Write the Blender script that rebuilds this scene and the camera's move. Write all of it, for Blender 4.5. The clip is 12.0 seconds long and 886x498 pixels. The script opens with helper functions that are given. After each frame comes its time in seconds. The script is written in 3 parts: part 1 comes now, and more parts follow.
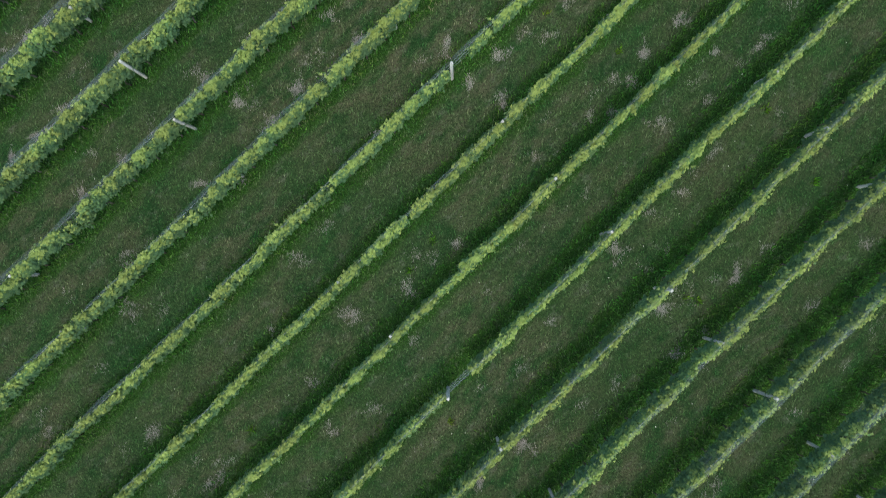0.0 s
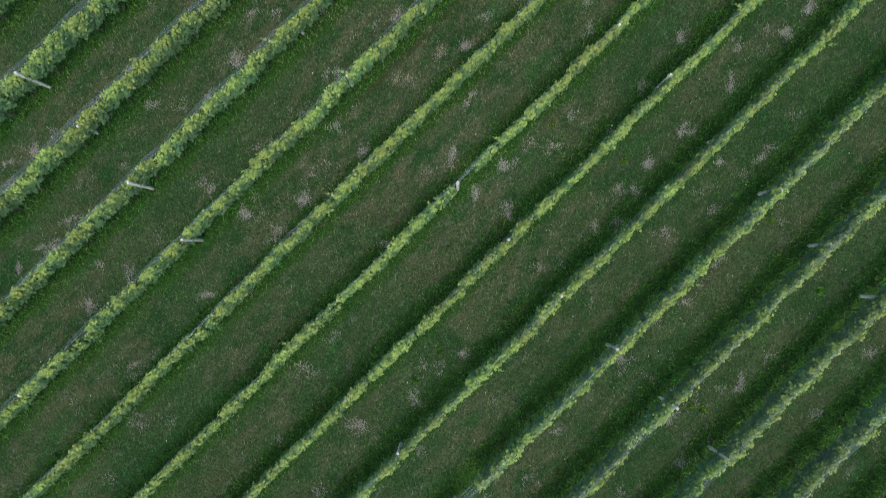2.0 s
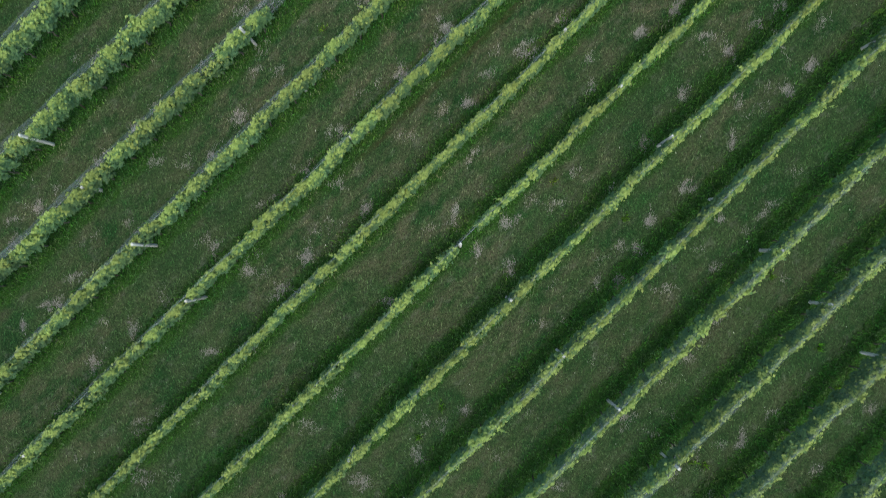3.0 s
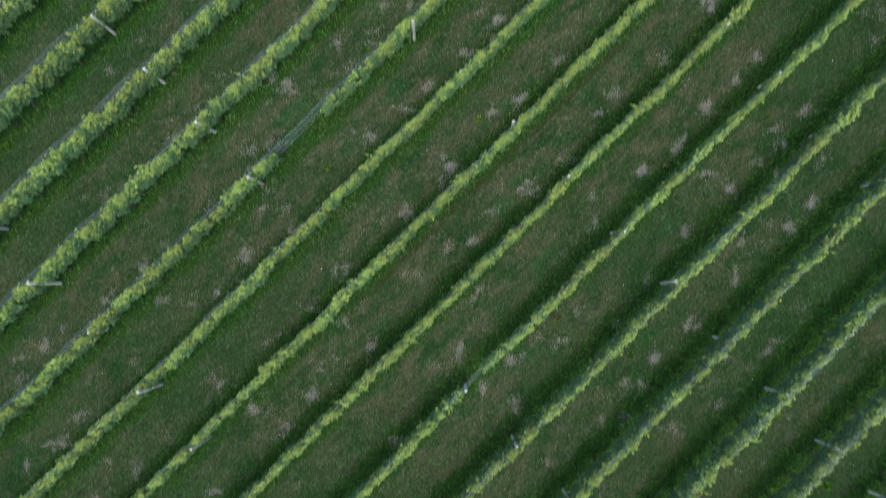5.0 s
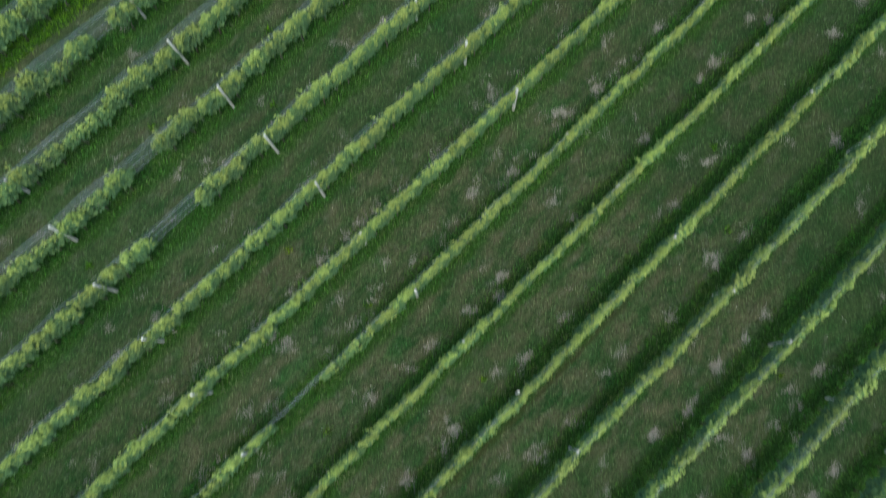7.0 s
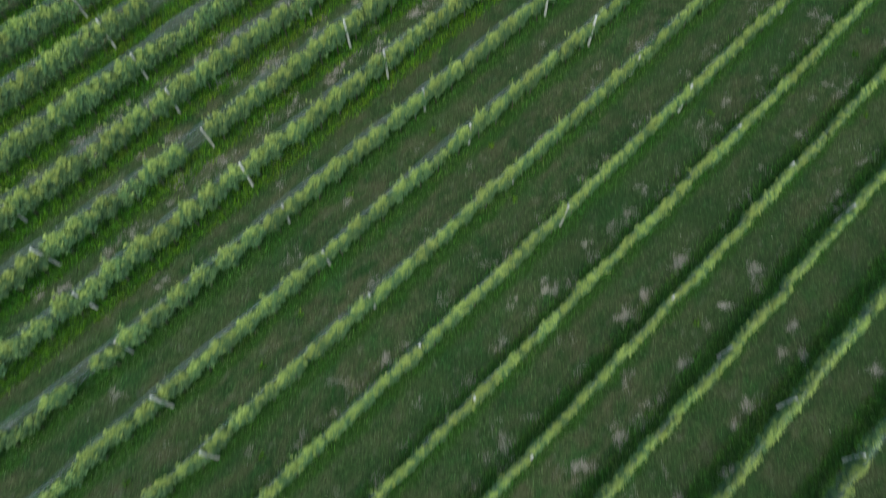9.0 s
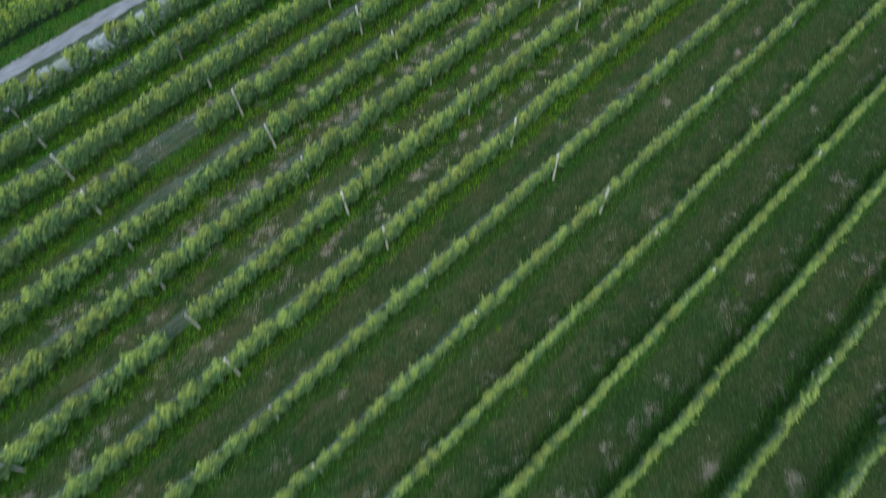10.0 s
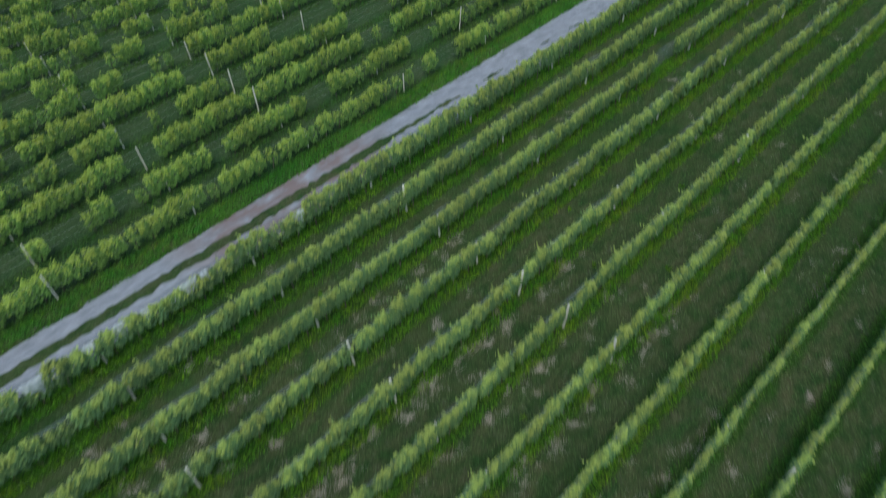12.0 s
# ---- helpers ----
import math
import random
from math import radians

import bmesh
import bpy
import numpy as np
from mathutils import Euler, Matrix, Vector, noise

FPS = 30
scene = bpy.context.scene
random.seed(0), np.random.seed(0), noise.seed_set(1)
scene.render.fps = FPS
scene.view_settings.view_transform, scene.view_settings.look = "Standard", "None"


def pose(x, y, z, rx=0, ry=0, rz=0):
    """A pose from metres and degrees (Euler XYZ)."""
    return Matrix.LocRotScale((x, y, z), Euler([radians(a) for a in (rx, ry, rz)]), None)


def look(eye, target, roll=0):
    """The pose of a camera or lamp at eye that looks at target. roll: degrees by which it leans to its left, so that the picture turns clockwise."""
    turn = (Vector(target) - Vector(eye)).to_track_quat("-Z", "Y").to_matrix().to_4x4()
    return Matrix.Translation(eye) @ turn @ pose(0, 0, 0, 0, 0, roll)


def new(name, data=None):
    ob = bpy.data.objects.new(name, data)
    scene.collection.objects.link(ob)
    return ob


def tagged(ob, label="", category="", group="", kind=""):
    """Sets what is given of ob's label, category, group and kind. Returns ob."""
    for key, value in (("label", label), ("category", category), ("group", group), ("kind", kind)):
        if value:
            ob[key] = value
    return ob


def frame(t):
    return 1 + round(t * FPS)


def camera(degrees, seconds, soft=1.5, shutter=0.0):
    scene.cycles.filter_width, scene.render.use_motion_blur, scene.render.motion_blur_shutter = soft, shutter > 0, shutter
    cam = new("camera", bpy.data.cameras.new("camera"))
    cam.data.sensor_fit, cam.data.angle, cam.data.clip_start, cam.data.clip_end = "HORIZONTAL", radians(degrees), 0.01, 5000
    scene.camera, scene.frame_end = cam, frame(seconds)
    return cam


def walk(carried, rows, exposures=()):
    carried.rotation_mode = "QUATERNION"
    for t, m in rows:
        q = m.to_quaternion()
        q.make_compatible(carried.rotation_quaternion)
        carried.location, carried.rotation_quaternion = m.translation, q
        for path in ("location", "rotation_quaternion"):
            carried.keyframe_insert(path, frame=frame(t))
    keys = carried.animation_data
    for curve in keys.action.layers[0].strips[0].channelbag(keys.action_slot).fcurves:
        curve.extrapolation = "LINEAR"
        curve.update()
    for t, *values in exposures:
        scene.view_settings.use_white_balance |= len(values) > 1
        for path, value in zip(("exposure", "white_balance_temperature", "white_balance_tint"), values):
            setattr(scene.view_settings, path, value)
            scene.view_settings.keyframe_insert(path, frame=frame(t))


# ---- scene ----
cam = camera(68.0, 12.0, soft=1.0, shutter=0.75)
PATH = [
    (0, -0.305, 0.909, 22.535, 0.685, 0.124, -134.312),
    (0.5, 0.363, 0.339, 22.547, 0.732, 0.084, -134.391),
    (1, 1.124, -0.330, 22.581, 0.602, 0.104, -134.437),
    (1.5, 1.879, -0.962, 22.643, 0.564, 0.041, -134.469),
    (2, 2.617, -1.551, 22.706, 0.653, -0.060, -134.506),
    (2.5, 3.412, -2.231, 22.762, 0.480, -0.094, -134.509),
    (4.5, 6.205, -4.840, 22.974, 1.140, 0.067, -134.633),
    (5, 7.050, -5.564, 23.021, 2.618, -0.034, -134.641),
    (5.5, 7.909, -6.483, 23.049, 4.692, 0.159, -134.617),
    (6, 8.771, -7.369, 23.037, 6.935, 0.293, -134.615),
    (6.5, 9.831, -8.384, 23.078, 8.987, 0.291, -134.598),
    (7, 10.911, -9.482, 23.068, 11.572, 0.403, -134.614),
    (7.2, 11.427, -9.992, 23.083, 12.515, 0.417, -134.578),
    (8.8, 15.689, -14.463, 23.160, 22.224, 1.417, -134.541),
    (9, 16.328, -15.120, 23.176, 23.498, 1.456, -134.504),
    (9.5, 18.092, -16.939, 23.278, 26.287, 1.666, -134.412),
    (10, 20.059, -18.790, 23.459, 28.891, 1.726, -134.442),
    (10.5, 22.011, -20.518, 23.495, 31.976, 1.615, -134.464),
    (11, 24.040, -22.362, 23.616, 34.833, 1.541, -134.461),
    (11.5, 26.054, -24.296, 23.734, 37.769, 1.691, -134.490),
    (12, 28.160, -26.153, 23.851, 40.808, 1.571, -134.550),
]
walk(cam, [(t, pose(x, y, z, rx, ry, rz)) for t, x, y, z, rx, ry, rz in PATH],
     exposures=[(0, 1.27, 6780, -2), (5, 1.27, 6800, -2), (8, 1.21, 6920, -8), (12, 0.88, 6920, -8)])

# ---- light ----
world = bpy.data.worlds.new("sky")
scene.world = world
world.use_nodes = True
wn, wl = world.node_tree.nodes, world.node_tree.links
sky = wn.new("ShaderNodeTexSky")
sky.sky_type = "NISHITA"
sky.sun_disc = False
sky.sun_elevation = radians(62)
sky.sun_rotation = radians(325)
sky.air_density, sky.dust_density, sky.ozone_density = 1.0, 2.5, 1.5
wl.new(sky.outputs[0], wn["Background"].inputs[0])
wn["Background"].inputs[1].default_value = 0.15
SUN_AZ, SUN_EL = 325, 66
sun = new("sun", bpy.data.lights.new("sun", "SUN"))
sun.data.energy, sun.data.angle, sun.data.color = 0.85, radians(20), (1.0, 0.95, 0.84)
sun.matrix_world = look((0, 0, 60), (-math.sin(radians(SUN_AZ)) * math.cos(radians(SUN_EL)) * 60,
                                      -math.cos(radians(SUN_AZ)) * math.cos(radians(SUN_EL)) * 60,
                                      60 - 60 * math.sin(radians(SUN_EL))))

# ---- plan ----
ROW_X0, ROW_DX = 4.0, 2.5          # the netted vineyard: rows run along y
POST_Y0, POST_DY = 3.95, 7.42      # posts stand in line across the rows
FAR_X0, FAR_DX = 53.83, 2.52       # the block beyond the track
FAR_POST_Y0, FAR_POST_DY = 3.24, 7.23
TRACK = (49.8, 52.65)

# ---- materials ----


class Mat:
    """A node material with a few shorthands."""

    def __init__(self, name):
        self.m = bpy.data.materials.new(name)
        self.m.use_nodes = True
        self.n, self.l = self.m.node_tree.nodes, self.m.node_tree.links
        self.b = self.n["Principled BSDF"]
        self.out = self.n["Material Output"]
        self.geo = self.n.new("ShaderNodeNewGeometry")

    def link(self, a, b):
        self.l.new(a, b)

    def place(self, scale):
        """World position, scaled axis by axis."""
        v = self.n.new("ShaderNodeVectorMath")
        v.operation = "MULTIPLY"
        v.inputs[1].default_value = scale
        self.link(self.geo.outputs["Position"], v.inputs[0])
        return v.outputs[0]

    def noise(self, scale=(1, 1, 1), detail=4, rough=0.55, low=0.35, high=0.65):
        t = self.n.new("ShaderNodeTexNoise")
        t.inputs["Scale"].default_value = 1
        t.inputs["Detail"].default_value = detail
        t.inputs["Roughness"].default_value = rough
        self.link(self.place(scale), t.inputs["Vector"])
        r = self.n.new("ShaderNodeMapRange")
        r.inputs[1].default_value, r.inputs[2].default_value = low, high
        self.link(t.outputs["Fac"], r.inputs[0])
        return r.outputs[0]

    def mix(self, fac, a, b):
        x = self.n.new("ShaderNodeMix")
        x.data_type = "RGBA"
        for sock, v in ((x.inputs[0], fac), (x.inputs[6], a), (x.inputs[7], b)):
            if isinstance(v, (int, float)):
                sock.default_value = v
            elif isinstance(v, tuple):
                sock.default_value = (*v, 1)
            else:
                self.link(v, sock)
        return x.outputs[2]

    def math(self, op, a, b=0.0, clamp=False):
        x = self.n.new("ShaderNodeMath")
        x.operation, x.use_clamp = op, clamp
        for sock, v in ((x.inputs[0], a), (x.inputs[1], b)):
            if isinstance(v, (int, float)):
                sock.default_value = v
            else:
                self.link(v, sock)
        return x.outputs[0]

    def axis(self, i):
        s = self.n.new("ShaderNodeSeparateXYZ")
        self.link(self.geo.outputs["Position"], s.inputs[0])
        return s.outputs[i]

    def band(self, value, a, b, soft):
        """1 between a and b, falling off over soft."""
        r = self.n.new("ShaderNodeMapRange")
        r.inputs[1].default_value, r.inputs[2].default_value = a - soft, a
        self.link(value, r.inputs[0])
        q = self.n.new("ShaderNodeMapRange")
        q.inputs[1].default_value, q.inputs[2].default_value = b + soft, b
        self.link(value, q.inputs[0])
        return self.math("MULTIPLY", r.outputs[0], q.outputs[0])

    def bump(self, height, strength, distance):
        x = self.n.new("ShaderNodeBump")
        x.inputs["Strength"].default_value, x.inputs["Distance"].default_value = strength, distance
        self.link(height, x.inputs["Height"])
        self.link(x.outputs[0], self.b.inputs["Normal"])

    def finish(self, colour, rough=0.8, spec=0.3):
        if isinstance(colour, tuple):
            self.b.inputs["Base Color"].default_value = (*colour, 1)
        else:
            self.link(colour, self.b.inputs["Base Color"])
        self.b.inputs["Roughness"].default_value = rough
        self.b.inputs["Specular IOR Level"].default_value = spec
        return self.m

    def island(self):
        return self.geo.outputs["Random Per Island"]

    def each(self):
        o = self.n.new("ShaderNodeObjectInfo")
        return o.outputs["Random"]

    def see_through(self, colour, share):
        """Lets part of the light through a leaf."""
        t = self.n.new("ShaderNodeBsdfTranslucent")
        self.link(colour, t.inputs["Color"])
        x = self.n.new("ShaderNodeMixShader")
        x.inputs[0].default_value = share
        self.link(self.b.outputs[0], x.inputs[1])
        self.link(t.outputs[0], x.inputs[2])
        self.link(x.outputs[0], self.out.inputs["Surface"])


def sward_colour(k, green, green2, dry, pale, dimming=0.0):
    """Mown sward: patches of green, dry clippings lying in streaks along the rows, pale wisps. The last argument sets
    how far the lower field's colour is darkened to dim it.
    """
    c = k.mix(k.noise((0.55, 0.34, 1), 6, 0.68, 0.40, 0.60), green, green2)
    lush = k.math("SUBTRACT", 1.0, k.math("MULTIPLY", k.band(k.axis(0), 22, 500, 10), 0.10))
    parched = k.math("MULTIPLY", k.noise((0.22, 0.15, 1), 3, 0.6, 0.34, 0.58), 0.85)
    knoll = k.math("MULTIPLY", k.band(k.axis(0), 7, 16, 5), k.band(k.axis(1), -15, -4, 6))
    parched = k.math("ADD", parched, k.math("MULTIPLY", knoll, 0.45), True)
    bank = k.math("MULTIPLY", k.band(k.axis(0), 27, 43, 5), k.band(k.axis(1), -46, -20, 7))
    parched = k.math("ADD", parched, k.math("MULTIPLY", bank, 0.40), True)
    c = k.mix(k.math("MULTIPLY", k.noise((1.9, 0.9, 1), 6, 0.7, 0.42, 0.62), k.math("MULTIPLY", parched, lush)), c, dry)
    c = k.mix(k.math("MULTIPLY", k.noise((2.6, 1.5, 1), 5, 0.75, 0.55, 0.72), 0.6), c, pale)
    if dimming:
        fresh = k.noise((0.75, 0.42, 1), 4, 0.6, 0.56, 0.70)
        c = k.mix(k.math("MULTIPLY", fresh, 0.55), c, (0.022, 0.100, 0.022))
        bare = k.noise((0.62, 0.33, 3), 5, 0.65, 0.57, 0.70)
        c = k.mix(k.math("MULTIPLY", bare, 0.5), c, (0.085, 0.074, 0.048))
        # lower field: dark brown mixed in, so its dimness sits in the colour
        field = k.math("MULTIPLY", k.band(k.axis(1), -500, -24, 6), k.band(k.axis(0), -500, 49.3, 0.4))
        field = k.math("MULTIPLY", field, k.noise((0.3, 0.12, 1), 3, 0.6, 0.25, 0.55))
        c = k.mix(k.math("MULTIPLY", field, dimming), c, (0.027, 0.046, 0.019))
    beyond = k.math("MULTIPLY", k.band(k.axis(0), 54.0, 500, 0.5), 0.6)
    return k.mix(beyond, c, (0.030, 0.066, 0.032))


def ground_material():
    k = Mat("ground_sward")
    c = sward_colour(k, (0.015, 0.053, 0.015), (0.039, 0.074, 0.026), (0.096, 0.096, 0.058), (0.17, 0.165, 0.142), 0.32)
    lane = k.math("PINGPONG", k.math("SUBTRACT", k.axis(0), ROW_X0), ROW_DX / 2)
    lane = k.math("ADD", lane, k.math("MULTIPLY", k.noise((2.2, 1.1, 1), 3, 0.6, 0.3, 0.7), 0.35))
    strip = k.n.new("ShaderNodeMapRange")
    strip.inputs[1].default_value, strip.inputs[2].default_value = 0.80, 0.55
    k.link(lane, strip.inputs[0])
    c = k.mix(k.math("MULTIPLY", strip.outputs[0], k.band(k.axis(0), -500, 49.6, 0.2)), c, (0.024, 0.074, 0.010))
    worn = k.math("MULTIPLY", k.band(k.axis(0), 8.42, 8.56, 0.07), k.band(k.axis(1), -15.5, -4.0, 2.0))
    c = k.mix(k.math("MULTIPLY", worn, k.noise((6, 1.2, 1), 3, 0.6, 0.3, 0.65)), c, (0.044, 0.040, 0.018))
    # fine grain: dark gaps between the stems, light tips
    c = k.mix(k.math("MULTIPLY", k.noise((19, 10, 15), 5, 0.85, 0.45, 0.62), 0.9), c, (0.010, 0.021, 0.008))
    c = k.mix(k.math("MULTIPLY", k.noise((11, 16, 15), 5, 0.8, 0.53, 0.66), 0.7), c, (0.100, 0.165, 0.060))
    k.bump(k.noise((17, 17, 17), 5, 0.75, 0.2, 0.8), 1.0, 0.06)
    return k.finish(c, 0.95, 0.1)


def grass_material(name, green, green2, dry, pale, share=0.2, spread=1.5, dimming=0.0):
    k = Mat(name)
    c = sward_colour(k, green, green2, dry, pale, dimming)
    v = k.n.new("ShaderNodeHueSaturation")
    k.link(c, v.inputs["Color"])
    k.link(k.math("ADD", k.math("MULTIPLY", k.island(), spread), 1.1 - spread / 2), v.inputs["Value"])
    k.finish(v.outputs[0], 0.75, 0.2)
    k.see_through(v.outputs[0], share)
    return k.m


def leaf_material(name, dark, light, share=0.3, rough=0.65):
    k = Mat(name)
    c = k.mix(k.island(), dark, light)
    v = k.n.new("ShaderNodeHueSaturation")
    k.link(c, v.inputs["Color"])
    k.link(k.math("ADD", k.math("MULTIPLY", k.each(), 0.22), 0.89), v.inputs["Value"])
    k.link(k.math("ADD", k.math("MULTIPLY", k.each(), 0.016), 0.496), v.inputs["Hue"])
    k.finish(v.outputs[0], rough, 0.13)
    k.see_through(v.outputs[0], share)
    return k.m


def wood_material(name, a, b):
    k = Mat(name)
    c = k.mix(k.noise((30, 30, 3), 5, 0.65, 0.35, 0.65), a, b)
    c = k.mix(k.math("MULTIPLY", k.noise((7, 7, 5), 4, 0.6, 0.55, 0.75), 0.6), c, (0.16, 0.15, 0.12))
    c = k.mix(k.math("MULTIPLY", k.each(), 0.4), c, (0.20, 0.195, 0.17))
    k.bump(k.noise((60, 60, 6), 4), 0.4, 0.01)
    return k.finish(c, 0.85, 0.2)


def net_material(name, least, spread, shade=(0.28, 0.32, 0.36), light=(0.42, 0.46, 0.50)):
    """Fine grey-blue mesh: most of the light passes between its threads; its gathered upper hem is denser."""
    k = Mat(name)
    c = k.mix(k.noise((3, 0.8, 9), 4), shade, light)
    k.finish(c, 0.6, 0.3)
    hole = k.n.new("ShaderNodeBsdfTransparent")
    x = k.n.new("ShaderNodeMixShader")
    hem = k.math("MULTIPLY", k.band(k.axis(2), 1.58, 3.0, 0.12), k.noise((3, 0.9, 3), 3, 0.6, 0.3, 0.6))
    weave = k.math("ADD", k.math("MULTIPLY", k.noise((2, 0.5, 16), 4, 0.6, 0.3, 0.7), spread), least)
    k.link(k.math("ADD", weave, k.math("MULTIPLY", hem, 0.12)), x.inputs[0])
    through_light = k.n.new("ShaderNodeBsdfTranslucent")
    k.link(c, through_light.inputs["Color"])
    thread = k.n.new("ShaderNodeMixShader")
    thread.inputs[0].default_value = 0.5
    k.link(k.b.outputs[0], thread.inputs[1])
    k.link(through_light.outputs[0], thread.inputs[2])
    k.link(hole.outputs[0], x.inputs[1])
    k.link(thread.outputs[0], x.inputs[2])
    k.link(x.outputs[0], k.out.inputs["Surface"])
    return k.m


def gravel_material():
    k = Mat("gravel_track")
    c = k.mix(k.noise((3, 1.0, 1), 5, 0.6), (0.155, 0.170, 0.222), (0.240, 0.260, 0.335))
    c = k.mix(k.noise((40, 40, 40), 3, 0.7, 0.5, 0.75), c, (0.10, 0.104, 0.115))
    earth = k.math("MULTIPLY", k.band(k.axis(1), -41.5, -33.0, 3.0), k.noise((1.6, 0.6, 1), 4, 0.6, 0.33, 0.55))
    c = k.mix(k.math("MULTIPLY", earth, 0.85), c, (0.145, 0.108, 0.118))
    k.bump(k.noise((35, 35, 35), 4, 0.7), 0.6, 0.02)
    return k.finish(c, 0.95, 0.15)


MAT_GROUND = ground_material()
MAT_GRASS = grass_material("mown_grass", (0.021, 0.076, 0.019), (0.051, 0.098, 0.033), (0.116, 0.115, 0.066), (0.19, 0.18, 0.15), spread=1.7, dimming=0.32)
MAT_WEED = grass_material("row_weeds", (0.048, 0.176, 0.012), (0.090, 0.220, 0.014), (0.158, 0.236, 0.018), (0.142, 0.22, 0.027), share=0.35, spread=0.8)
MAT_FOOT = grass_material("row_grass", (0.032, 0.126, 0.018), (0.054, 0.150, 0.022), (0.086, 0.150, 0.026), (0.09, 0.15, 0.03), share=0.3, spread=1.0)
MAT_VERGE = grass_material("verge_blades", (0.036, 0.155, 0.020), (0.060, 0.185, 0.026), (0.090, 0.165, 0.032), (0.12, 0.18, 0.06), spread=1.0)
MAT_STRAW = grass_material("dead_grass", (0.180, 0.175, 0.166), (0.225, 0.220, 0.208), (0.245, 0.220, 0.202), (0.31, 0.30, 0.285), spread=0.8)
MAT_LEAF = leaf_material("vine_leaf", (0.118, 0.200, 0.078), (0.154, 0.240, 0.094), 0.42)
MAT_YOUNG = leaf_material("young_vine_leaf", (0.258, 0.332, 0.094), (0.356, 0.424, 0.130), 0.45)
# darker, bluer leaves for the lower flanks; flank shade put into the colour
MAT_SHADED_LEAF = leaf_material("shaded_vine_leaf", (0.076, 0.150, 0.072), (0.106, 0.186, 0.090), 0.40, 0.75)
MAT_FAR_LEAF = leaf_material("far_vine_leaf", (0.098, 0.188, 0.048), (0.146, 0.242, 0.066), 0.42)
MAT_FAR_YOUNG = leaf_material("far_young_leaf", (0.260, 0.345, 0.070), (0.355, 0.430, 0.100), 0.45)
MAT_BARK = wood_material("vine_bark", (0.045, 0.035, 0.024), (0.08, 0.062, 0.045))
MAT_POST = wood_material("weathered_post", (0.42, 0.42, 0.39), (0.60, 0.59, 0.55))
MAT_WIRE = Mat("steel_wire").finish((0.26, 0.28, 0.30), 0.45, 0.5)
MAT_NET = net_material("net_mesh", 0.05, 0.15)
MAT_GATHERED = net_material("gathered_net", 0.32, 0.45, (0.46, 0.51, 0.59), (0.60, 0.65, 0.73))
MAT_GRAVEL = gravel_material()

# ---- shapes ----


def reach(x):
    """The stretch of y over which a row at x is built."""
    low = np.interp(x, (-20, -4.6, 5, 18.6, 30.4, 38, 86), (-8, -20, -33, -49, -68, -79, -40))
    high = np.interp(x, (-20, 4.4, 16.8, 33.6, 58, 86), (3, 21, 10, -3.5, -16, -28))
    return float(low), float(high)


def link(name, mesh, parent=None, mat=None):
    ob = new(name, mesh)
    if mat and not mesh.materials:
        mesh.materials.append(mat)
    if parent:
        ob.parent = parent
    return ob


def mesh_of(name, verts, faces, mats, slots=None, smooth=False):
    me = bpy.data.meshes.new(name)
    me.from_pydata(verts, [], faces)
    for m in mats:
        me.materials.append(m)
    if slots is not None:
        me.polygons.foreach_set("material_index", slots)
    if smooth:
        me.polygons.foreach_set("use_smooth", [True] * len(me.polygons))
    me.update()
    return me


def triangles(name, points, mat):
    """A mesh of loose triangles from an array of shape (n, 3, 3)."""
    n = len(points)
    me = bpy.data.meshes.new(name)
    me.vertices.add(3 * n)
    me.vertices.foreach_set("co", points.reshape(-1).astype(np.float32))
    me.loops.add(3 * n)
    me.loops.foreach_set("vertex_index", np.arange(3 * n, dtype=np.int32))
    me.polygons.add(n)
    me.polygons.foreach_set("loop_start", np.arange(0, 3 * n, 3, dtype=np.int32))
    me.polygons.foreach_set("loop_total", np.full(n, 3, dtype=np.int32))
    me.materials.append(mat)
    me.update(calc_edges=True)
    me.validate()
    return me


def blades(rng, x, y, z, tall, wide, lean, combed=None):
    """One triangular blade at each place; tall, wide and lean are arrays or numbers. combed: the angle towards which most are laid."""
    n = len(x)
    a, b = rng.uniform(0, 2 * np.pi, n), rng.uniform(0, 2 * np.pi, n)
    if combed is not None:
        b = combed + rng.normal(0, 0.55, n) + np.pi * (rng.random(n) < 0.25)
        a = b + np.pi / 2
    h = tall * rng.uniform(0.6, 1.3, n)
    w = wide * rng.uniform(0.6, 1.4, n) / 2
    out = h * lean * rng.uniform(0.3, 1.3, n)
    p = np.empty((n, 3, 3))
    p[:, 0] = np.stack((x - w * np.cos(a), y - w * np.sin(a), z - 0.01 + 0 * x), 1)
    p[:, 1] = np.stack((x + w * np.cos(a), y + w * np.sin(a), z - 0.01 + 0 * x), 1)
    p[:, 2] = np.stack((x + out * np.cos(b), y + out * np.sin(b), z + h), 1)
    return p


def swell(x, y):
    """Gentle unevenness of the ground, nil at the rows' scale."""
    return 0.03 * np.sin(x * 0.9 + 1.3 * np.sin(y * 0.31)) * np.sin(y * 0.7 + 0.4 * x)


# ---- ground and track ----
axis_x = np.concatenate(([-1500, -500, -150, -60], np.arange(-32, 100.1, 0.8), [150, 300, 700, 1500]))
axis_y = np.concatenate(([-1500, -500, -200, -120], np.arange(-92, 32.1, 0.8), [60, 150, 500, 1500]))
gx, gy = np.meshgrid(axis_x, axis_y, indexing="ij")
gz = swell(gx, gy) * (np.abs(gx - 51) > 2.0)
ny = len(axis_y)
quads = [(i * ny + j, (i + 1) * ny + j, (i + 1) * ny + j + 1, i * ny + j + 1)
         for i in range(len(axis_x) - 1) for j in range(ny - 1)]
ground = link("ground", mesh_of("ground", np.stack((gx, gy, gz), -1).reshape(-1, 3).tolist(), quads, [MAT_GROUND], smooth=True))
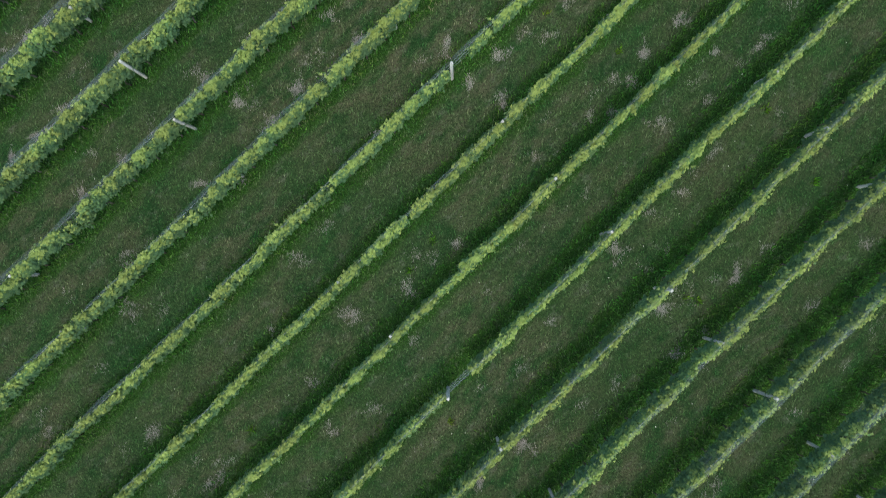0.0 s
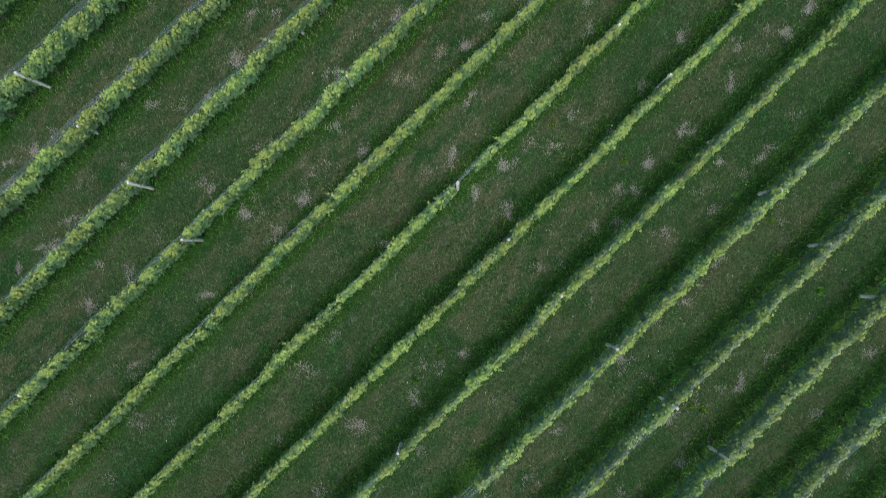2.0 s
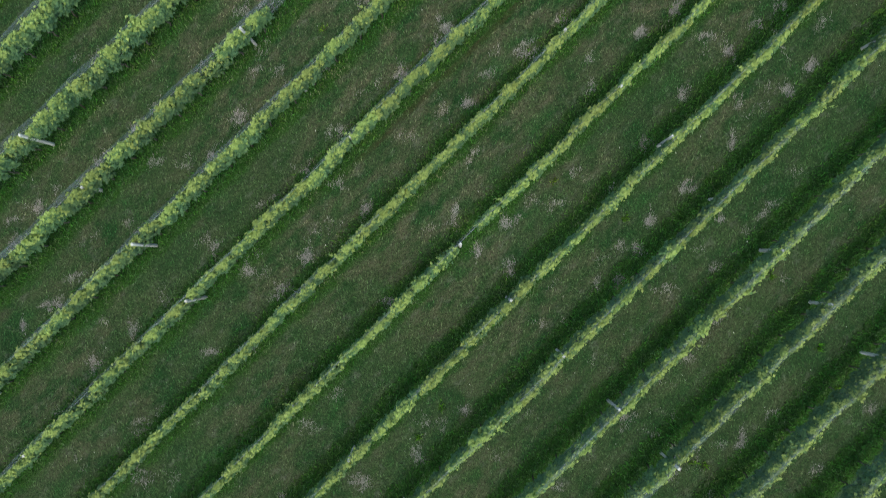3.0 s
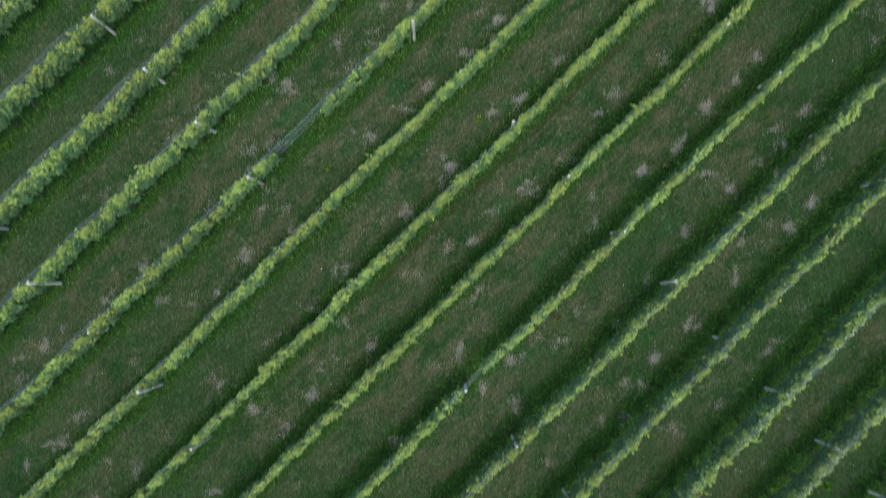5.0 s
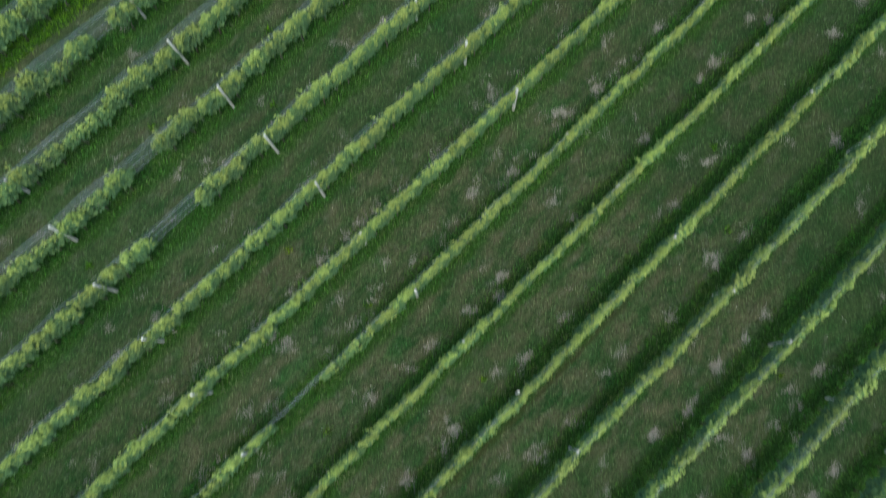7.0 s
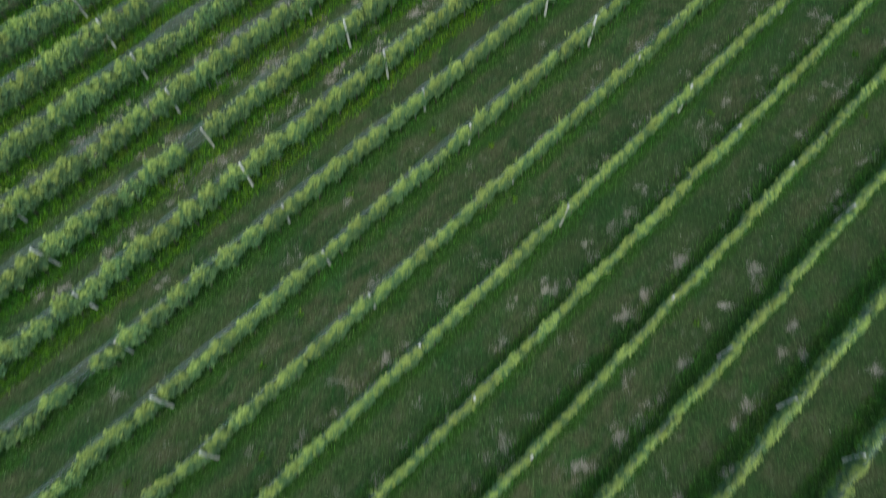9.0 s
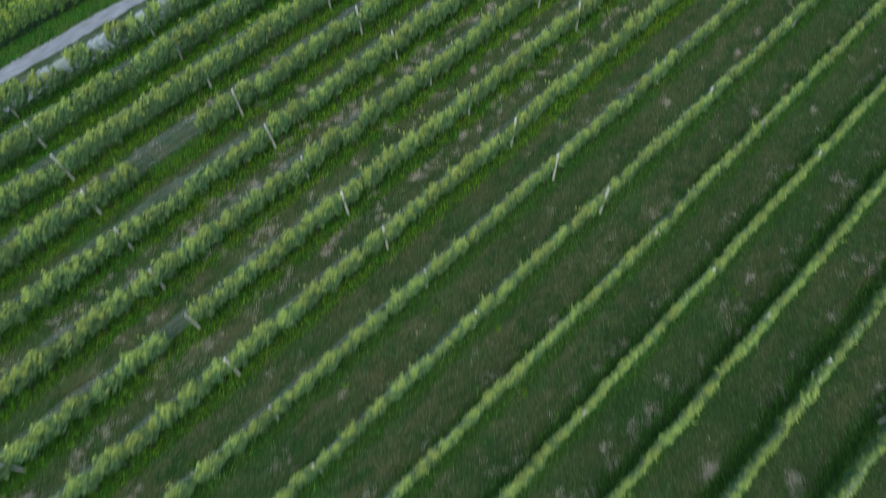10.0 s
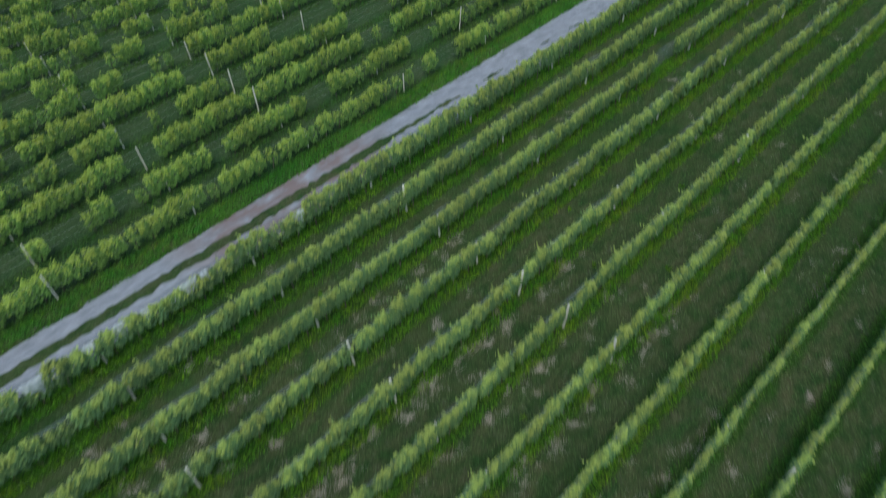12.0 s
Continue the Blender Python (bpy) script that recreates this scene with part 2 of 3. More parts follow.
tagged(ground, "mown green grass ground with dry brown clippings", "ground", kind="structure")


def ribbon(name, x0, x1, y0, y1, step, z, wobble, seed, mat, crown=0.0):
    """A strip along y with ragged long sides, rising to a low crown."""
    rng = np.random.default_rng(seed)
    ys = np.arange(y0, y1 + step / 2, step)
    cols = 7
    verts, faces = [], []
    for k, y in enumerate(ys):
        taper = min(1.0, (k + 0.4) / 4, (len(ys) - k - 0.6) / 4) if crown else 1.0
        mid = (x0 + x1) / 2
        a = mid + (x0 - mid) * taper + rng.normal(0, wobble)
        b = mid + (x1 - mid) * taper + rng.normal(0, wobble)
        for c in range(cols):
            f = c / (cols - 1)
            edge = 0.0 if c in (0, cols - 1) else 1.0
            verts.append((a + (b - a) * f, float(y), z * edge + crown * edge * math.sin(math.pi * f) + (0.003 if edge == 0 else 0)))
    for k in range(len(ys) - 1):
        for c in range(cols - 1):
            i = k * cols + c
            faces.append((i, i + 1, i + cols + 1, i + cols))
    return link(name, mesh_of(name, verts, faces, [mat], smooth=True))


track = ribbon("road", TRACK[0], TRACK[1], -110, 20, 0.5, 0.022, 0.06, 3, MAT_GRAVEL)
tagged(track, "pale grey gravel farm track between the vineyards", "track", kind="structure")
MEDIAN = [(51.0, 51.70, -44.5, 0.0), (51.12, 51.46, -47.4, -43.6), (51.08, 51.5, -49.4, -47.0), (51.0, 51.42, -53.2, -51.4), (51.08, 51.38, -57.8, -56.8), (50.88, 51.16, -61.0, -59.4)]
for n, (a, b, y0, y1) in enumerate(MEDIAN):
    strip = ribbon("grass_strip", a, b, y0, y1, 0.3, 0.03, 0.05, 20 + n, MAT_GROUND, 0.03)
    tagged(strip, "ragged grass strip along the middle of the track", "grass strip", kind="structure")

# ---- vines ----


def leaf(verts, faces, slots, rng, p, normal, size, slot):
    """One leaf: a blade folded along its midrib, its tip hanging outwards."""
    n = normal / np.linalg.norm(normal)
    t = np.array((n[0] * 0.5, 0.0, -0.7)) + rng.normal(0, 0.65, 3)
    t -= n * t.dot(n)
    t /= np.linalg.norm(t)
    s = np.cross(n, t)
    i = len(verts)
    droop, w = n * size * 0.16, size * rng.uniform(0.34, 0.46)
    verts.extend((tuple(p - t * size * 0.45), tuple(p + s * w - droop - t * size * 0.08),
                  tuple(p + t * size * 0.65 - droop), tuple(p - s * w - droop - t * size * 0.08)))
    faces.extend(((i, i + 1, i + 2), (i, i + 2, i + 3)))
    slots.extend((slot, slot))


def vine_mesh(seed, leaves, inner, half, low, high, length, young, stray, ends, mats):
    """The foliage of one trained vine, about a metre of the hedge: leaves on bunched shoots round a leafy core."""
    rng = np.random.default_rng(seed)
    ph = rng.uniform(0, 6.28, 8)
    verts, faces, slots = [], [], []

    def bunch(u):
        return 0.55 * math.sin(7.5 * u + ph[0]) + 0.45 * math.sin(15 * u + ph[1])

    def top(u):
        return high * (1 - 0.28 * ends * (2 * u / length) ** 4) + 0.11 * bunch(u)

    def skirt(u):
        return low + 0.24 * ends * (2 * u / length) ** 2 + 0.10 * math.sin(10 * u + ph[5])

    def width(u, f):
        w = half * (0.62 + 0.52 * math.sin(math.pi * min(1, 0.12 + 0.86 * f))) * (1 - 0.45 * ends * (2 * u / length) ** 4)
        return w * (1 + 0.28 * math.sin(8 * u + 4 * f + ph[2]) + 0.18 * math.sin(6 * f - 13 * u + ph[3]))

    for k in range(leaves + inner):
        deep = k >= leaves
        u = rng.uniform(-length / 2, length / 2)
        t = top(u)
        if rng.random() < (0.12 if deep else 0.26):      # the crest
            e = rng.uniform(-1, 1)
            x, z = e * width(u, 0.9), t - 0.20 * e * e
            out = np.array((e * 0.8, 0.0, 0.9))
        else:                                            # the flanks
            f = rng.random() ** 0.9
            side = rng.choice((-1, 1))
            x, z = side * width(u, f), skirt(u) + (t - skirt(u)) * f
            out = np.array((side * 0.8, 0.0, 0.75))
        if deep:
            p = np.array((x * 0.70, u, z - 0.08)) + rng.normal(0, 0.03, 3)
        else:
            p = np.array((x, u, z)) + rng.normal(0, 0.045, 3)
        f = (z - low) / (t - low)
        # pale young crest, dark lower flanks: leaf age and painted shade in one
        age_shade = young * (1.6 * (f - 0.62) + 0.50 * bunch(u) + 0.22 * math.sin(11 * u + 7 * f + ph[4])) + rng.normal(0, 0.20)
        slot = 0 if deep else (1 if age_shade > 0.34 else 2 if age_shade < -0.25 else 0)
        size = rng.uniform(0.18, 0.24) if deep else rng.uniform(0.080, 0.138)
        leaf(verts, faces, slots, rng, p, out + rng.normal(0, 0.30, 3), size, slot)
    for _ in range(stray):      # young shoots standing out of the crest
        u, x = rng.uniform(-length / 2, length / 2), rng.uniform(-0.8, 0.8) * half
        dx, du, tall = rng.normal(0, 0.22), rng.normal(0, 0.22), rng.uniform(0.12, 0.36)
        base = top(u) - 0.08
        for q in range(8):
            h = q / 7 * tall
            p = np.array((x + dx * h * 2, u + du * h * 2, base + h)) + rng.normal(0, 0.035, 3)
            leaf(verts, faces, slots, rng, p, np.array((0, 0, 0.6)) + rng.normal(0, 0.6, 3), rng.uniform(0.08, 0.14), 1 if rng.random() < 0.75 else 0)
    return mesh_of("vine", [tuple(map(float, v)) for v in verts], faces, mats, slots)


def tube(path, radii, sides=6):
    verts, faces = [], []
    for (x, y, z), r in zip(path, radii):
        for k in range(sides):
            a = 2 * math.pi * k / sides
            verts.append((x + r * math.cos(a), y + r * math.sin(a), z))
    for i in range(len(path) - 1):
        for k in range(sides):
            q = (k + 1) % sides
            faces.append((i * sides + k, i * sides + q, (i + 1) * sides + q, (i + 1) * sides + k))
    faces.append(tuple(range(sides))[::-1])
    faces.append(tuple((len(path) - 1) * sides + k for k in range(sides)))
    return verts, faces


def trunk_mesh(seed, tall):
    rng = np.random.default_rng(seed)
    path = [(0, 0, -0.05)]
    for k in range(1, 6):
        path.append((rng.normal(0, 0.02), rng.normal(0, 0.025) * k ** 0.5, tall * k / 5))
    return mesh_of("trunk", *tube(path, [0.035, 0.028, 0.024, 0.024, 0.022, 0.03]), [MAT_BARK], smooth=True)


def post_mesh(tall, r):
    """A square post with chamfered edges and a bevelled head."""
    c = r * 0.7
    ring = [(r, -c), (r, c), (c, r), (-c, r), (-r, c), (-r, -c), (-c, -r), (c, -r)]
    levels = [(-0.2, 1.0), (tall * 0.5, 0.98), (tall - 0.025, 0.96), (tall, 0.72)]
    verts = [(x * s, y * s, z) for z, s in levels for x, y in ring]
    faces = [(i * 8 + k, i * 8 + (k + 1) % 8, (i + 1) * 8 + (k + 1) % 8, (i + 1) * 8 + k) for i in range(3) for k in range(8)]
    faces.append(tuple(24 + k for k in range(8)))
    return mesh_of("post", verts, faces, [MAT_POST])


def wire_mesh(y0, y1):
    n = max(2, int((y1 - y0) / POST_DY * 2))
    r = 0.003
    verts, faces = [], []
    for k in range(n + 1):
        y = y0 + (y1 - y0) * k / n
        for j in range(4):
            a = math.pi / 2 * j
            verts.append((r * math.cos(a), y, r * math.sin(a) - 0.02 * (k % 2)))
    for k in range(n):
        for j in range(4):
            faces.append((k * 4 + j, (k + 1) * 4 + j, (k + 1) * 4 + (j + 1) % 4, k * 4 + (j + 1) % 4))
    return mesh_of("wire", verts, faces, [MAT_WIRE])


def net_mesh(seed, y0, y1, low, high):
    """A net hung along the wires: slack between them, swaying a little to either side, its hem uneven."""
    rng = np.random.default_rng(seed)
    ph = rng.uniform(0, 6.28, 6)
    n, rows = max(4, int((y1 - y0) / 0.35)), 8
    verts, faces = [], []
    for k in range(n + 1):
        y = y0 + (y1 - y0) * k / n
        hi = high + 0.05 * math.sin(y * 1.7 + ph[0]) + 0.05 * math.sin(y * 0.53 + ph[1])
        lo = low + 0.07 * math.sin(y * 1.1 + ph[2]) + 0.05 * math.sin(y * 2.9 + ph[3])
        sway = 0.04 * math.sin(y * 0.41 + ph[5])
        for j in range(rows + 1):
            f = j / rows
            x = 0.02 + sway * f + 0.02 * math.sin(y * 2.3 + 7 * f + ph[4])
            verts.append((x, y, lo + (hi - lo) * f))
    for k in range(n):
        for j in range(rows):
            i = k * (rows + 1) + j
            faces.append((i, i + rows + 1, i + rows + 2, i + 1))
    return mesh_of("netting", verts, faces, [MAT_NET], smooth=True)


def gathered_net(seed, long, wide, high):
    """A slack bunch of net thrown over the crest: a wrinkled saddle with a ragged outline."""
    rng = np.random.default_rng(seed)
    ph = rng.uniform(0, 6.28, 6)
    n, rows = 14, 12
    verts, faces = [], []
    for k in range(n + 1):
        u = 2 * k / n - 1
        spread = (1 - abs(u) ** 2.5) ** 0.5 * (1 + 0.25 * math.sin(5 * u + ph[0])) + 0.12
        for j in range(rows + 1):
            f = (2 * j / rows - 1) * spread
            x = wide * math.sin(f * 1.4) + 0.02 * math.sin(9 * u + ph[1])
            z = high - 0.42 * f * f + 0.035 * math.sin(8 * u + 5 * f + ph[2]) + 0.02 * math.sin(17 * u - 9 * f + ph[3])
            verts.append((x, u * long / 2 + 0.03 * math.sin(9 * f + ph[4]), z))
    for k in range(n):
        for j in range(rows):
            i = k * (rows + 1) + j
            faces.append((i, i + rows + 1, i + rows + 2, i + 1))
    return mesh_of("gathered_net", verts, faces, [MAT_GATHERED], smooth=True)


TRAINED, YOUNGER = [MAT_LEAF, MAT_YOUNG, MAT_SHADED_LEAF], [MAT_FAR_LEAF, MAT_FAR_YOUNG, MAT_FAR_LEAF]
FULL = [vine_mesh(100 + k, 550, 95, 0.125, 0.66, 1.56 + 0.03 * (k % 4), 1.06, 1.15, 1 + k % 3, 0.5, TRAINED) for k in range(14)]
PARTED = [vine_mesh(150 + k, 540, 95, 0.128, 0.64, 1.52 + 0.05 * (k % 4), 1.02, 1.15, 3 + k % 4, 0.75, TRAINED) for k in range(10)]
THIN = [vine_mesh(200 + k, 260, 26, 0.14, 0.50, 1.25 + 0.06 * k, 1.0, 0.7, 0, 0.6, TRAINED) for k in range(4)]
BUSH = [vine_mesh(300 + k, 480, 60, 0.20, 0.40, 1.44 + 0.08 * (k % 3), 0.92, 1.2, 3 + k % 3, 0.6, YOUNGER) for k in range(8)]
SMALL = [vine_mesh(400 + k, 130, 14, 0.20, 0.38, 1.2, 0.5, 0.7, 1, 0.8, YOUNGER) for k in range(4)]
TRUNK = [trunk_mesh(500 + k, 0.85) for k in range(5)]
POSTS = [post_mesh(tall, 0.046) for tall in (1.40, 1.47, 1.54)]
CLEAR_POSTS = [post_mesh(tall, 0.046) for tall in (1.72, 1.80)]
STAKES = [post_mesh(tall, 0.035) for tall in (1.2, 1.3, 1.4)]
TALL_STAKES = [post_mesh(1.7, 0.035)]

# bare or thin stretches of the netted rows: row, from, to
BARE = [(4, -6.7, -4.2), (7, -7.2, -6.0), (15, -23.5, -20.6), (-3, 2.9, 4.3), (16, -60.3, -58.4), (0, -4.1, -3.3),
        (10, -9.8, -8.7), (8, -7.8, -6.9), (12, -18.3, -17.4)]
THINNED = [(0, -5.2, -2.8), (-3, 4.2, 5.8), (4, -9.1, -6.7), (9, -5.5, -4.5), (9, -7.6, -6.7), (8, -7.8, -6.8), (2, 8.4, 9.4),
           (1, 4.6, 6.3), (2, -10.2, -8.8), (18, -23.4, -22.4), (10, -24, -23.2),
           (9, -7.5, -4.9), (14, -23.2, -19.4), (13, -28.3, -27.3), (13, -25.7, -24.4), (8, -6.0, -4.8), (4, -18.6, -17.8), (10, -7.3, -6.5)]

# posts that stand clear of the leaves, on the sunny side: row, number along the row
CLEAR = {(3, 0), (2, 0), (5, 0), (9, 2), (8, 2), (7, 2), (6, 2), (4, 2), (5, 3), (14, 4), (12, 4), (11, 4),
         (9, 5), (10, 5), (11, 5)}
# posts of which the leaves leave only the upper half bare
HALF_CLEAR = {(5, 1), (6, 1), (7, 1), (8, 1), (13, 3), (14, 3), (15, 3), (16, 3), (17, 3), (12, 2), (11, 2), (11, 3), (4, 1), (3, 2), (7, 4), (15, 4), (0, 1), (-4, 1),
              (-3, 0), (17, 6), (14, 6), (13, 6), (12, 6), (15, 5), (14, 5), (6, 3), (13, 8), (7, 5), (7, 6)}

# net bunched up on the crest of the row beside the track: y, length
GATHERED = [(-36.0, 0.7), (-30.9, 0.4), (-30.1, 0.85), (-28.06, 0.35), (-26.87, 0.75), (-25.55, 0.5), (-23.26, 0.95), (-21.3, 0.8), (-20.4, 0.6)]

# posts of the block beyond the track that stand clear
FAR_CLEAR = {(0, 4), (1, 4), (2, 5), (2, 6), (3, 6), (4, 6), (5, 7), (1, 8), (4, 4)}

# gaps and thin stretches in the block beyond the track
FAR_BARE = [(0, -46.6, -46.1), (0, -49.0, -48.4), (0, -51.7, -49.8), (1, -31.2, -30.5), (1, -36.5, -36.0), (1, -44.0, -42.1), (1, -51.6, -50.3),
            (2, -28.7, -28.1), (2, -33.8, -32.4), (2, -38.3, -37.8), (2, -48.9, -48.0), (2, -50.8, -50.3), (3, -30.0, -29.3),
            (3, -34.8, -33.3), (3, -36.2, -35.4), (3, -40.7, -39.9), (3, -53.0, -49.4), (4, -30.6, -29.9), (4, -40.4, -38.3),
            (4, -50.0, -44.8), (5, -34.2, -33.0), (5, -37.0, -35.5), (5, -40.0, -39.0)]
FAR_THIN = [(0, -49.6, -46.1), (3, -33.3, -32.6), (2, -50.3, -48.9), (3, -35.4, -34.8)]


def in_span(spans, row, y):
    return any(r == row and a <= y <= b for r, a, b in spans)


def vine_row(x, number, far=False):
    rng = random.Random(number * 7 + (5000 if far else 0))
    low, high = reach(x)
    row = new("vine_row")
    row.location = (x, 0, 0)
    if far:
        tagged(row, "row of bushy young grapevines with gaps between pale posts", "vine row", "vine rows beyond the track")
    else:
        tagged(row, "row of trellised grapevines in leaf with grey side netting", "vine row", "netted vine rows")
    y0, dy, bay = (FAR_POST_Y0, FAR_POST_DY, 8) if far else (POST_Y0, POST_DY, 7)
    step, gap = dy / bay, 0.0
    bushy = 8 <= number <= 15
    for k in range(math.ceil((y0 - high) / step), math.floor((y0 - low) / step)):
        y = y0 - (k + 0.5) * step + rng.gauss(0, 0.05)
        if far:
            r = rng.random()
            known = number < 6 and -53 < y < -28
            gap = max(0.0, gap - step) if gap else (rng.uniform(0.6, 2.4) if r > 0.85 and number else 0.0)
            gone = in_span(FAR_BARE, number, y) if known else gap > 0
            me = rng.choice(SMALL) if in_span(FAR_THIN, number, y) or r < 0.14 else rng.choice(BUSH)
        else:
            gone = in_span(BARE, number, y)
            me = rng.choice(THIN) if in_span(THINNED, number, y) or rng.random() < 0.025 else rng.choice(PARTED if bushy else FULL)
        if not gone:
            v = link("vine", me, row)
            v.location = (rng.gauss(0.22 if far else -0.06 if number < 8 else -0.03, 0.025), y, 0)
            v.rotation_euler = (0, 0, rng.choice((0, math.pi)) + rng.gauss(0, 0.05))
            lean = 1.0 if far else 1.25 if number == 18 else 0.80 if number < 11 else 1.02
            slack = number == 18 and any(abs(y - g) < 0.7 for g, _ in GATHERED)
            lift = 0.96 if slack else 1.16 if number == 18 else 1.05 if number > 15 else 1.02 if number > 10 else 0.95 if number in (8, 9, 10) else 1.0
            v.scale = (rng.uniform(0.84, 1.16) * lean, rng.uniform(0.94, 1.08), rng.uniform(0.86, 1.07) if far else rng.uniform(0.94, 1.05) * lift)
            link("trunk", rng.choice(TRUNK), v)
    j0, j1 = math.ceil((y0 - high) / dy), math.floor((y0 - low) / dy)
    for j in range(j0, j1 + 1):
        clear = (number, j) in FAR_CLEAR if far else (number, j) in CLEAR or (number, j) in HALF_CLEAR
        if far:
            me, side = rng.choice(TALL_STAKES if clear else STAKES), 0.0 if clear else 0.2
        elif clear:
            me, side = rng.choice(CLEAR_POSTS), -0.09 if (number, j) in HALF_CLEAR else -0.19 if number < 9 else -0.13
        else:
            me, side = rng.choice(POSTS), 0.02
        p = link("post", me, row)
        p.location = (rng.gauss(side, 0.02), y0 - dy * j + rng.gauss(0, 0.04), 0)
        p.rotation_euler = (rng.gauss(0, 0.025), rng.gauss(0, 0.025), rng.gauss(0, 0.1))
    for z in (0.75, 1.15, 1.55):
        w = link("wire", wire_mesh(low, high), row)
        w.location.z = z
    if not far:
        n = link("netting", net_mesh(number + 900, low, high, 0.62, 1.79), row)
        n["label"] = "fine grey-blue netting"
    for k, (y, long) in enumerate(GATHERED if number == 18 and not far else []):
        g = link("gathered_net", gathered_net(950 + k, long, 0.20, 1.60), row)
        g.location = (rng.gauss(-0.03, 0.03), y, 0)
        g["label"] = "pale bunched netting"
    return row


for i in range(-9, 19):
    vine_row(ROW_X0 + ROW_DX * i, i)
for i in range(14):
    vine_row(FAR_X0 + FAR_DX * i, i, True)

# ---- grass ----
COMBED = radians(-45)     # the sward lies over to the south-east
rng = np.random.default_rng(11)


def inside(x, y, margin=0.0):
    low = np.interp(x, (-20, -4.6, 5, 18.6, 30.4, 38, 86), (-8, -20, -33, -49, -68, -79, -40))
    high = np.interp(x, (-20, 4.4, 16.8, 33.6, 58, 86), (3, 21, 10, -3.5, -16, -28))
    return (y > low - margin) & (y < high + margin)


def off_track(x, y):
    clear = (x < TRACK[0] - 0.02) | (x > TRACK[1] + 0.02)
    for a, b, y0, y1 in MEDIAN:
        clear |= (x > a + 0.05) & (x < b - 0.05) & (y > y0 + 0.2) & (y < y1 - 0.2)
    return clear


n = 950000
x, y = rng.uniform(-20, 88, n), rng.uniform(-80, 22, n)
keep = inside(x, y) & off_track(x, y) & ~((np.abs(x - 8.49) < 0.08) & (y > -15) & (y < -4.5) & (rng.random(n) < 0.8))
x, y = x[keep], y[keep]
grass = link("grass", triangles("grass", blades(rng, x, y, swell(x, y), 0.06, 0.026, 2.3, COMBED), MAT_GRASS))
tagged(grass, "short mown grass between the vine rows", "grass", kind="stuff")


def foot_strip(name, label, rows, per_metre, left, right, tall, mat):
    """Grass and weeds left standing under the wires of some rows."""
    px, py = [], []
    for rx in rows:
        a, b = reach(rx)
        m = int((b - a) * per_metre)
        px.append(rx + rng.uniform(left, right, m) + rng.normal(0, 0.07, m))
        py.append(rng.uniform(a, b, m))
    x, y = np.concatenate(px), np.concatenate(py)
    keep = off_track(x, y)
    x, y = x[keep], y[keep]
    ob = link(name, triangles(name, blades(rng, x, y, swell(x, y), tall, 0.05, 0.8), mat))
    return tagged(ob, label, "weeds", kind="stuff")


foot_strip("row_grass", "dark green grass left standing under the vine rows", [ROW_X0 + ROW_DX * i for i in range(-9, 11)], 190, -0.32, 0.62, 0.15, MAT_FOOT)
foot_strip("weeds", "lush yellow-green weeds growing under the vine rows", [ROW_X0 + ROW_DX * i for i in range(11, 19)], 250, -0.56, 0.30, 0.15, MAT_WEED)
foot_strip("far_weeds", "green weeds under the vine rows beyond the track", [FAR_X0 + FAR_DX * i for i in range(14)], 150, -0.40, 0.30, 0.15, MAT_WEED)
px, py = [], []
for _ in range(70):
    rx = ROW_X0 + ROW_DX * rng.integers(-8, 18) + ROW_DX / 2 + rng.normal(0, 0.45)
    px.append(rx + rng.normal(0, 0.07, 26))
    py.append(rng.uniform(*reach(rx)) + rng.normal(0, 0.07, 26))
x, y = np.concatenate(px), np.concatenate(py)
keep = off_track(x, y)
x, y = x[keep], y[keep]
clumps = link("weed_clumps", triangles("weed_clumps", blades(rng, x, y, swell(x, y), 0.15, 0.055, 0.7), MAT_WEED))
tagged(clumps, "single green weed clumps in the mown grass", "weeds", kind="stuff")

m = 37000
x, y = rng.uniform(TRACK[1] - 0.05, TRACK[1] + 1.25, m) + rng.normal(0, 0.05, m), rng.uniform(-64, -12, m)
verge = link("verge_grass", triangles("verge_grass", blades(rng, x, y, swell(x, y), 0.12, 0.05, 0.8), MAT_VERGE))
tagged(verge, "thick green grass along the edge of the track", "grass", kind="stuff")

# the plainest tufts of dead grass, x and y
TUFTS_NORTH = [
    (-0.3, 11.9), (-6.6, 5.3), (-0.2, 11.3), (-6.8, 3.5), (4.9, 14.9), (2.3, 12.3), (-1.9, 7.7), (-0.2, 7.1), (-8.2, -2.3), (-1.7, 3.7),
    (0.6, 4.7), (5.9, 9.9), (-6.8, -3.1), (-0.2, 2.5), (-6.5, -4), (-7.7, -5.7), (7.3, 8.8), (-4.2, -3.5), (-0.3, 0.3), (3.2, 3.1),
    (-4.2, -5.2), (9.9, 8.3), (7.4, 5.3), (6.6, 4.1), (9.7, 6.7), (12.6, 9.3), (12.4, 7.8), (4.2, -0.5), (7.3, 2), (12.5, 6.8),
    (-0.9, -6.7), (-0.2, -6.1), (8.4, 2.3), (2.2, -4.3), (-2.8, -9.3), (7.4, 0.4), (9.8, 2.6), (3.4, -3.9), (-0.5, -7.8),
]
